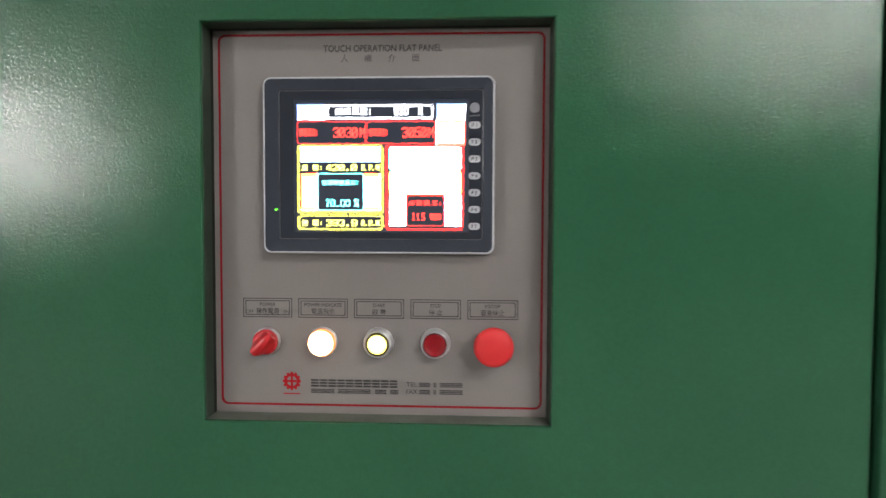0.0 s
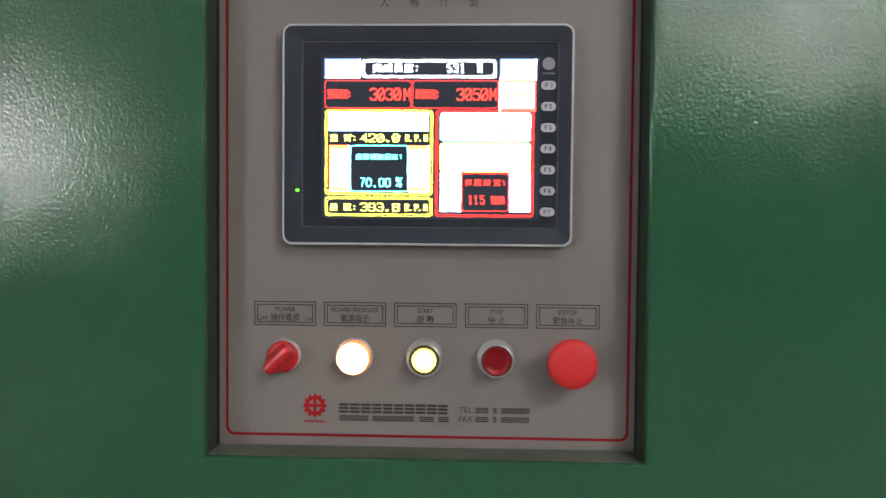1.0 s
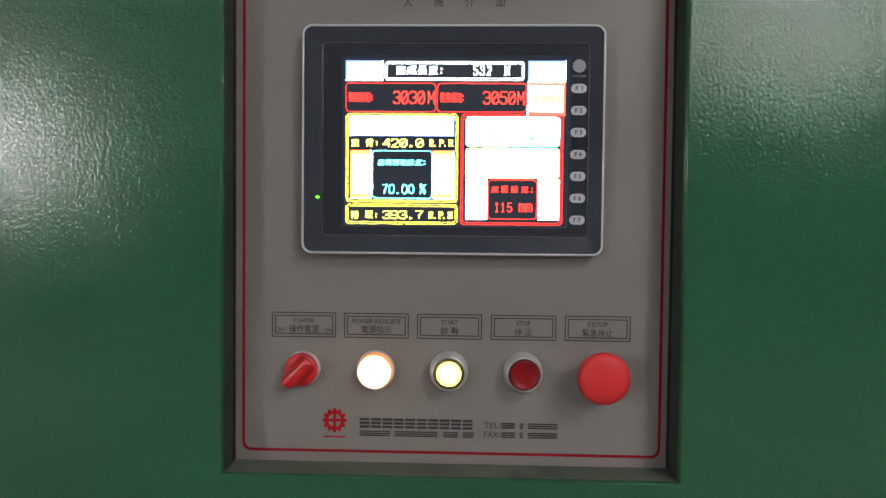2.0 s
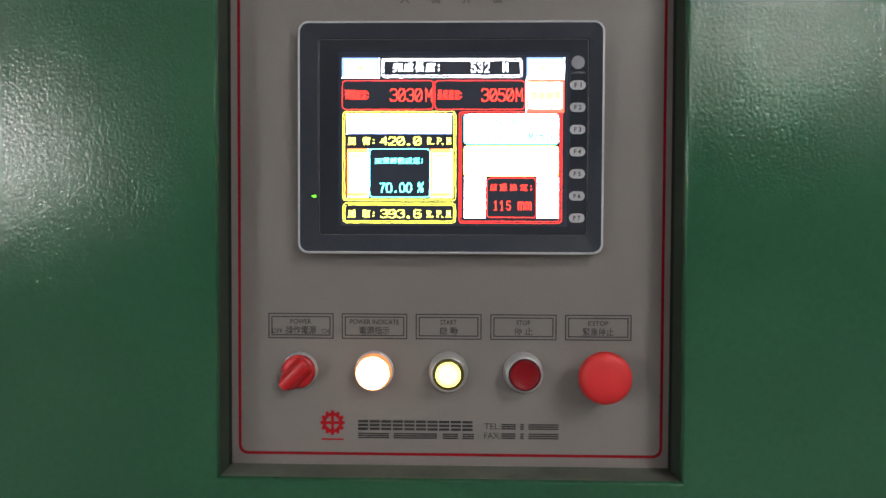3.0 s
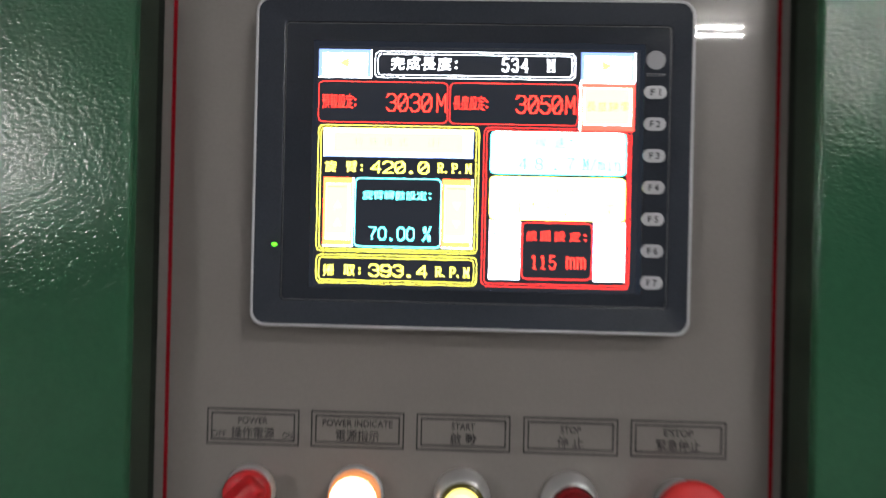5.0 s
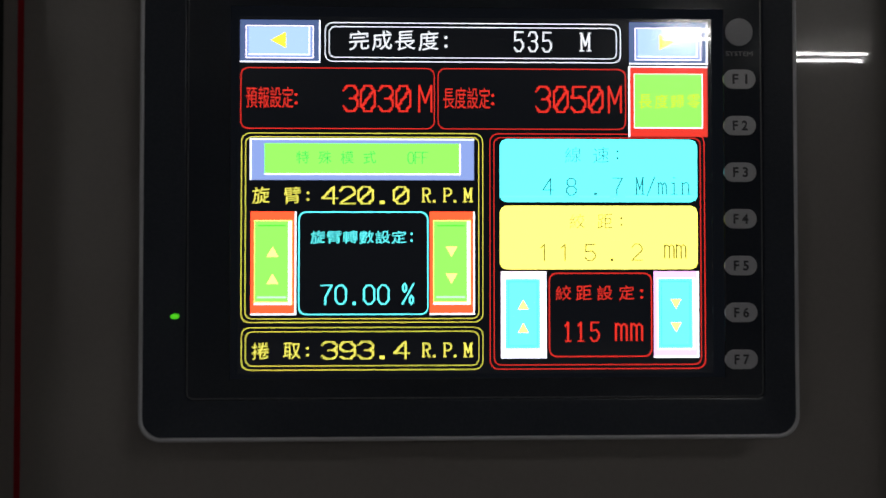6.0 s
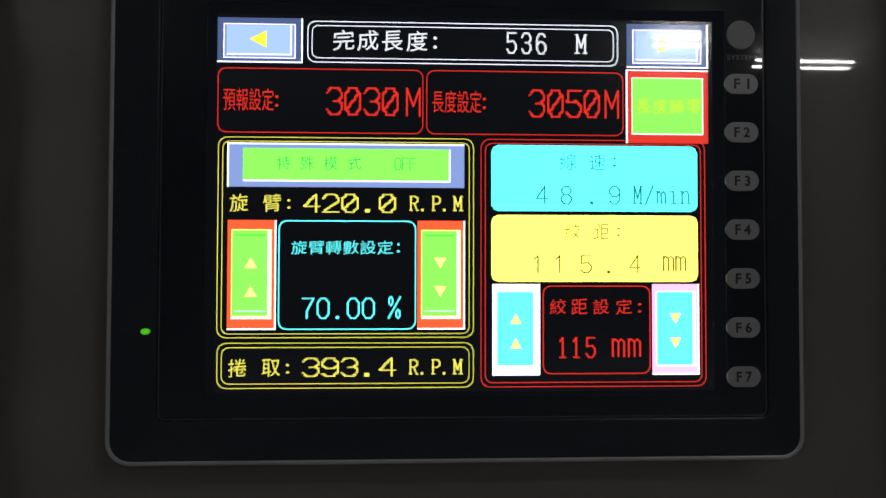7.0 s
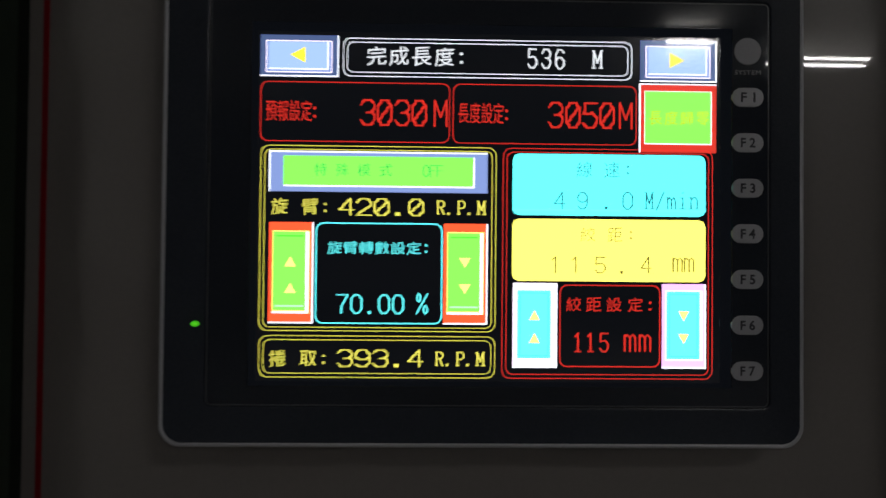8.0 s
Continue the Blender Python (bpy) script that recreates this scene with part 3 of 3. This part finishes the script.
part("status_light", slab([(-139.4 + 1.5 * math.cos(k * math.pi / 8), -0.9 + 1.0 * math.sin(k * math.pi / 8)) for k in range(16)], -0.011, -0.0127, 0.0003), LED_GREEN, terminal,
     "small lit green status light")
part("round_key", slab([(78.1 + 5.45 * math.cos(k * math.pi / 16), 109.4 + 5.45 * math.sin(k * math.pi / 16)) for k in range(32)], -0.0101, -0.0108, 0.0002), KEY_DIM, terminal, "round grey key")
letters("key_word", "SYSTEM", (72.8, 83.4, 100.0, 101.8), -0.01065, KEY_DIM, terminal)
for i in range(7):
    z = 90.9 - i * 109.2 / 6
    key = part("function_key", slab(rrect(71.8, 84.5, z - 3.8, z + 3.8, 3.7, 8), -0.0101, -0.0108, 0.0002), KEY_GREY, terminal, "grey oval function key")
    letters("key_word", "F %d" % (i + 1), (75.2, 81.1, z - 1.95, z + 1.95), -0.01095, KEY_INK, key, "", 0.028)

# layers of the display, from the back to the front
MASK, LOW, MID, TOP = -0.00550, -0.00558, -0.00566, -0.00580
WIN_LENGTH = (0.9, 6.8, 101.6, 112.0)
WIN_TURNS = (-58.2, -49.8, -19.4, -10.6)
WIN_SPEED_A = (10.2, 16.4, 45.0, 54.0)
WIN_SPEED_B = (28.6, 34.8, 45.0, 54.0)
WIN_PITCH = (36.2, 42.6, 19.2, 27.6)
WINDOWS = [WIN_LENGTH, WIN_TURNS, WIN_SPEED_A, WIN_SPEED_B, WIN_PITCH]
display = part("display", plate_with_windows(-126.0, 80.0, -31.0, 126.0, -0.00544, MASK, WINDOWS), LCD_BLACK, terminal, "lit colour display on black")
part("display_back", slab(rrect(-117.6, 69.4, -24.2, 115.4, 0), -0.0032, -0.0037), LCD_BLACK, terminal)


def frame_line(box, r, w, material, y=LOW):
    o = rrect(*box, r, 4)
    i = rrect(box[0] + w, box[1] - w, box[2] + w, box[3] - w, max(r - w * 0.6, 0.2), 4)
    part("frame_line", ring_plate(o, i, MASK + 0.00003, y), material, display)


def field(box, material, y=LOW, r=0.0, name="field"):
    return part(name, slab(rrect(*box, r, 4), MASK + 0.00003, y), material, display)


def arrow(cx, cz, w, h, way, material, y=TOP):
    pts = {"up": [(-w, -h), (w, -h), (0, h)], "down": [(-w, h), (0, -h), (w, h)], "left": [(-w, 0), (w, -h), (w, h)], "right": [(w, 0), (-w, h), (-w, -h)]}[way]
    part("arrow", slab([(cx + a, cz + b) for a, b in pts], MID, y), material, display)


# top line: arrows and the finished length
for x0, way in ((-117.4, "left"), (36.6, "right")):
    field((x0, x0 + 31.4, 98.2, 115.0), L_NAVY, LOW, name="button_frame")
    field((x0 + 30.9, x0 + 31.4, 98.2, 115.0), L_WHITE, MID, name="button_edge")
    field((x0, x0 + 31.4, 98.2, 98.7), L_WHITE, MID - 0.00003, name="button_edge")
    field((x0 + 2.2, x0 + 28.8, 99.8, 112.8), L_SLATE, MID, name="button_bevel")
    frame_line((x0 + 2.2, x0 + 28.8, 99.8, 112.8), 0.2, 0.35, L_PALE_PINK, MID - 0.00004)
    field((x0 + 3.4, x0 + 27.4, 101.0, 112.2), L_BLUE, MID - 0.00006, name="button_face")
    field((x0 + 26.9, x0 + 27.4, 101.0, 112.2), L_WHITE, MID - 0.00009, name="button_edge")
    field((x0 + 3.4, x0 + 27.4, 101.0, 101.5), L_WHITE, MID - 0.00011, name="button_edge")
    arrow(x0 + 15.0, 107.0, 3.0, 3.2, way, L_ARROW)
frame_line((-84.2, 33.2, 98.6, 114.2), 3, 0.24, L_WHITE)
frame_line((-82.6, 31.6, 100.2, 112.6), 2.4, 0.22, L_WHITE)
brushed("完成長度", (-74.6, -65.6, -56.4, -47.2), 7.8, 103.3, 110.8, L_WHITE_TEXT, 0.0)
letters("caption", ":", (-37.1, -35.8, 104.3, 108.9), TOP, L_WHITE_TEXT, display)
figures("number", pitched("53", (-9.2, -3.6), 3.3, 103.1, 110.7), 0.68, TOP, L_WHITE_TEXT, display, 0.7)
figures("unit", [("W", 17.0, 21.0, 103.4, 110.4)], 0.66, TOP, L_WHITE_TEXT, display, 0.6)
# preset lengths
for x0, x1, sign, figs, starts, mx in ((-117.2, -40.9, "預報設定", "3030", (-77.1, -70.3, -63.2, -56.3), (-47.0, -42.2)),
                                       (-39.7, 35.2, "長度設定", "3050", (-1.0, 6.1, 13.1, 20.0), (28.3, 33.1))):
    frame_line((x0, x1, 72.0, 96.2), 3, 0.28, L_RED_LINE)
    letters("caption", sign, (x0 + 2.2, x0 + 20.7, 80.2, 88.5), TOP, L_RED_TEXT, display, "", -0.006)
    letters("caption", ":", (x0 + 21.2, x0 + 22.4, 81.6, 86.0), TOP, L_RED_TEXT, display)
    dot_figures("number", pitched(figs, starts, 6.1, 78.7, 89.3), TOP, L_RED_TEXT, display)
    figures("unit", [("M", *mx, 78.8, 89.2)], 0.66, TOP, L_RED_TEXT, display)
field((36.2, 67.9, 69.3, 97.4), L_RED_FILL, LOW, name="button_frame")
field((36.2, 36.8, 69.3, 97.4), L_WHITE, MID, name="button_edge")
field((36.2, 67.9, 97.0, 97.4), L_WHITE, MID - 0.00003, name="button_edge")
field((38.4, 66.0, 72.6, 94.4), L_WHITE, MID, name="button_edge")
field((38.6, 65.6, 73.0, 94.2), L_GREEN, MID - 0.00006, name="button_face")
brushed("長度歸零", (40.2, 46.6, 53.0, 59.6), 5.4, 80.6, 86.2, L_OLIVE_TEXT, 0.0)
# arm speed block
frame_line((-116.8, -21.8, -4.2, 70.4), 3.4, 0.23, L_YELLOW_LINE)
frame_line((-115.2, -23.4, -2.8, 68.9), 2.6, 0.23, L_YELLOW_LINE)
field((-113.4, -25.4, 51.8, 68.2), L_SLATE, LOW, name="button_frame")
field((-113.4, -112.8, 51.8, 68.2), L_WHITE, MID, name="button_edge")
field((-113.4, -25.4, 67.6, 68.2), L_WHITE, MID - 0.00003, name="button_edge")
field((-107.6, -30.6, 53.8, 66.2), L_WHITE, MID, name="button_edge")
field((-107.6, -31.2, 54.4, 66.2), L_GREEN, MID - 0.00006, name="button_face")
brushed("特殊模式", (-95.2, -86.5, -77.8, -69.0), 5.0, 58.2, 63.2, L_DARK_GREEN, -0.004)
figures("caption", pitched("OFF", (-51.4, -48.6, -45.8), 2.2, 58.4, 62.8), 0.42, TOP, L_DARK_GREEN, display, 0.6)
for z, signs in ((42.5, "旋臂"), (-18.4, "捲取")):
    brushed(signs, (-112.3, -100.1), 6.6, z + 0.1, z + 6.5, L_YELLOW_TEXT, -0.002)
    letters("caption", ":", (-91.2, -90.1, z + 1.1, z + 4.7), TOP, L_YELLOW_TEXT, display)
    for ch, a, b in (("R", -45.6, -42.7), ("P", -37.3, -34.5), ("W", -29.4, -26.2)):
        figures("unit", [(ch, a, b, z + 0.8, z + 6.0)], 0.62, TOP, L_YELLOW_TEXT, display, 0.65)
        if ch != "W":
            field((b + 1.1, b + 2.1, z + 0.5, z + 1.4), L_YELLOW_TEXT, TOP, name="unit")
    field((-62.5, -60.6, z - 0.1, z + 1.2), L_YELLOW_TEXT, TOP, name="number")
dot_figures("number", pitched("4200", (-85.3, -78.3, -71.2, -57.3), 6.3, 42.3, 49.3), TOP, L_YELLOW_TEXT, display)
dot_figures("number", pitched("393", (-85.3, -78.2, -71.1), 6.3, -18.5, -11.5), TOP, L_YELLOW_TEXT, display)
for x0, way in ((-113.0, "up"), (-42.9, "down")):
    field((x0, x0 + 17.8, -1.2, 39.4), L_ORANGE, LOW, name="button_frame")
    field((x0 + 17.2, x0 + 17.8, -1.2, 39.4), L_WHITE, MID, name="button_edge")
    field((x0, x0 + 17.8, -1.2, -0.6), L_WHITE, MID - 0.00003, name="button_edge")
    field((x0 + 1.4, x0 + 16.2, 2.8, 36.0), L_ARROW_PALE, MID, name="button_edge")
    field((x0 + 1.7, x0 + 14.7, 4.0, 35.6), L_GREEN, MID - 0.00006, name="button_face")
    field((x0 + 14.7, x0 + 15.9, 2.8, 35.6), L_WHITE, MID - 0.00006, name="button_edge")
    field((x0 + 1.4, x0 + 14.5, 2.8, 3.6), L_PALE_PINK, MID - 0.00006, name="button_edge")
    field((x0 + 3.0, x0 + 13.8, 33.6, 34.1), L_GREEN_DIM, MID - 0.00009, name="button_edge")
    field((x0 + 2.6, x0 + 14.0, 5.4, 6.1), L_MINT, MID - 0.00009, name="button_edge")
    for z in (23.6, 13.0):
        arrow(x0 + 8.6, z, 2.3, 2.0, way, L_ARROW_PALE)
frame_line((-94.4, -43.4, -1.2, 39.4), 3, 0.42, L_CYAN_LINE)
brushed("旋臂轉數設定", [-89.6 + 6.36 * i for i in range(6)], 5.7, 26.9, 31.8, L_CYAN_TEXT, -0.004)
letters("caption", ":", (-50.5, -49.5, 27.5, 31.0), TOP, L_CYAN_TEXT, display)
figures("number", pitched("7000", (-85.4, -79.8, -68.7, -63.1), 4.1, 3.1, 10.4), 0.68, TOP, L_CYAN_TEXT, display, 0.6)
field((-73.1, -71.9, 2.8, 3.9), L_CYAN_TEXT, TOP, name="number")
figures("unit", [("%", -53.6, -49.2, 3.1, 11.0)], 0.62, TOP, L_CYAN_TEXT, display)
# take-up block
frame_line((-116.6, -21.8, -22.8, -6.0), 3.4, 0.23, L_YELLOW_LINE)
frame_line((-115.0, -23.4, -21.2, -7.6), 2.8, 0.23, L_YELLOW_LINE)
# line speed and lay length block
frame_line((-19.2, 66.6, -22.8, 70.4), 3.4, 0.28, L_RED_LINE)
frame_line((-17.6, 65.0, -21.2, 68.9), 2.8, 0.28, L_RED_LINE)


def windowed_field(x0, x1, z0, z1, r, material, holes):
    """A coloured field with clipped corners and windows for running figures."""
    part("field", plate_with_windows(x0, x1, z0 + r, z1 - r, MASK + 0.00003, LOW, holes), material, display)
    for za, zb, w in ((z1 - r, z1, -1), (z0, z0 + r, 1)):
        a, b = (za, zb) if w < 0 else (zb, za)
        part("field_edge", slab([(x0, a), (x1, a), (x1 - r * 0.3, a + (b - a) * 0.7), (x1 - r, b), (x0 + r, b), (x0 + r * 0.3, a + (b - a) * 0.7)], MASK + 0.00003, LOW), material, display)


windowed_field(-15.2, 63.6, 43.2, 68.2, 2.6, L_CYAN, [WIN_SPEED_A, WIN_SPEED_B])
windowed_field(-15.2, 63.6, 16.6, 41.8, 2.6, L_YELLOW, [WIN_PITCH])
brushed("線速", (10.8, 22.0), 6.2, 58.9, 65.0, L_DARK_TEAL, -0.012)
letters("caption", ":", (31.2, 32.1, 60.2, 63.8), TOP, L_DARK_TEAL, display)
brushed("絞距", (12.6, 23.6), 5.8, 32.8, 38.4, L_DARK_OLIVE, -0.012)
letters("caption", ":", (32.6, 33.5, 33.8, 37.2), TOP, L_DARK_OLIVE, display)
figures("number", [("4", 1.9, 6.0, 46.0, 52.6)], 0.5, TOP, L_DARK_TEAL, display, 0.7)
field((22.3, 23.4, 45.9, 47.0), L_DARK_TEAL, TOP, name="number")
figures("unit", [("W", 38.8, 42.1, 46.3, 52.9), ("/", 43.4, 46.4, 46.4, 52.8), ("u", 47.6, 51.6, 46.4, 53.4), ("i", 52.4, 56.0, 46.4, 53.2), ("n", 57.0, 60.6, 46.4, 53.4)],
        0.52, TOP, L_DARK_TEAL, display, 0.6)
figures("number", pitched("115", (0.4, 8.6, 18.6), 4.0, 20.1, 26.4), 0.5, TOP, L_DARK_OLIVE, display, 0.7)
field((28.7, 29.8, 19.8, 20.9), L_DARK_OLIVE, TOP, name="number")
figures("unit", pitched("mm", (50.3, 55.0), 3.7, 21.0, 26.6), 0.6, TOP, L_DARK_OLIVE, display, 0.6)
for x0, way, edge in ((-14.8, "up", L_PALE_PINK), (45.9, "down", L_LILAC)):
    field((x0, x0 + 18.0, -18.4, 15.8), edge, LOW, name="button_frame")
    field((x0 + 17.4, x0 + 18.0, -18.4, 15.8), L_WHITE, MID, name="button_edge")
    field((x0, x0 + 18.0, -18.4, -17.8), L_WHITE, MID - 0.00003, name="button_edge")
    field((x0 + 1.4, x0 + 16.6, -15.2, 13.2), L_WHITE, MID, name="button_edge")
    field((x0 + 1.8, x0 + 15.4, -14.6, 12.8), L_CYAN, MID - 0.00006, name="button_face")
    frame_line((x0 + 2.9, x0 + 14.4, -13.6, 11.8), 0.2, 0.22, L_CYAN_DIM, MID - 0.00009)
    for z in (2.8, -6.4):
        arrow(x0 + 8.8, z, 2.2, 2.0, way, L_ARROW_PALE)
frame_line((4.2, 45.2, -18.0, 15.2), 3, 0.36, L_RED_LINE)
brushed("絞距設定", (6.9, 15.0, 23.3, 32.0), 6.0, 4.5, 10.1, L_RED_TEXT, -0.004)
letters("caption", ":", (40.4, 41.6, 5.0, 8.6), TOP, L_RED_TEXT, display)
figures("number", [("I", 9.9, 13.5, -11.7, -4.4), ("I", 15.0, 18.6, -11.7, -4.4), ("5", 20.7, 23.9, -11.7, -4.4)], 0.68, TOP, L_RED_TEXT, display, 0.65)
figures("unit", pitched("mm", (30.7, 36.8), 4.3, -11.4, -4.6), 0.68, TOP, L_RED_TEXT, display, 0.8)


# ---- running figures: number strips that slide behind the windows of the display ----
def number_strip(name, digits, window, step, depth, face, ink, drawn, dotted=False, width=0.5, thin=0.7):
    """A strip with its first figure behind the window; sliding it to the left by one step shows the next."""
    x0, x1, z0, z1 = window
    strip = part(name, slab(rrect(x0 - 0.8, x1 + 0.8 + step * (len(digits) - 1), z0 - 0.8, z1 + 0.8, 0), depth + 0.00003, depth), face, terminal, "sliding strip of figures")
    a, b, lo, hi = drawn
    for i, d in enumerate(digits):
        cell = (d, a + i * step, b + i * step, lo, hi)
        if dotted:
            dot_figures("figure", [cell], depth - 0.00003, ink, strip)
        else:
            figures("figure", [("I" if d == "1" else d, *cell[1:])], width, depth - 0.00003, ink, strip, thin)
    return strip


STRIP = -0.00539
length_strip = number_strip("length_strip", "0123456", WIN_LENGTH, 7.6, STRIP, LCD_BLACK, L_WHITE_TEXT, (2.1, 5.4, 103.1, 110.7), False, 0.68)
turns_strip = number_strip("turns_strip", "987654", WIN_TURNS, 9.8, STRIP, LCD_BLACK, L_YELLOW_TEXT, (-57.1, -50.8, -18.5, -11.5), True)
speed_strip = number_strip("speed_strip", "89", WIN_SPEED_A, 8.6, STRIP, L_CYAN, L_DARK_TEAL, (11.4, 15.2, 46.0, 52.6))
tenths_strip = number_strip("tenths_strip", "790", WIN_SPEED_B, 8.6, STRIP + 0.00008, L_CYAN, L_DARK_TEAL, (29.9, 33.7, 46.1, 52.8))
lay_strip = number_strip("lay_strip", "24", WIN_PITCH, 8.8, STRIP, L_YELLOW, L_DARK_OLIVE, (37.4, 41.4, 20.2, 26.6))


# ---- what moves: the running figures change with a quick step ----
def strip_rows(changes, step):
    rows, at = [(0.0, pose(0, 0, 0))], 0
    for t, n in changes:
        rows += [(t - 0.0667, pose(-at * step / 1000, 0, 0)), (t, pose(-n * step / 1000, 0, 0))]
        at = n
    return rows + [(8.0, pose(-at * step / 1000, 0, 0))]


def motions():
    walk(length_strip, strip_rows(((0.7, 1), (2.0, 2), (3.3, 3), (4.4, 4), (5.7, 5), (7.0, 6)), 7.6))
    walk(turns_strip, strip_rows(((0.8, 1), (1.9, 2), (2.5, 3), (3.4, 4), (4.5, 5)), 9.8))
    walk(speed_strip, strip_rows(((7.7, 1),), 8.6))
    walk(tenths_strip, strip_rows(((6.6, 1), (7.7, 2)), 8.6))
    walk(lay_strip, strip_rows(((7.0, 1),), 8.8))


motions()
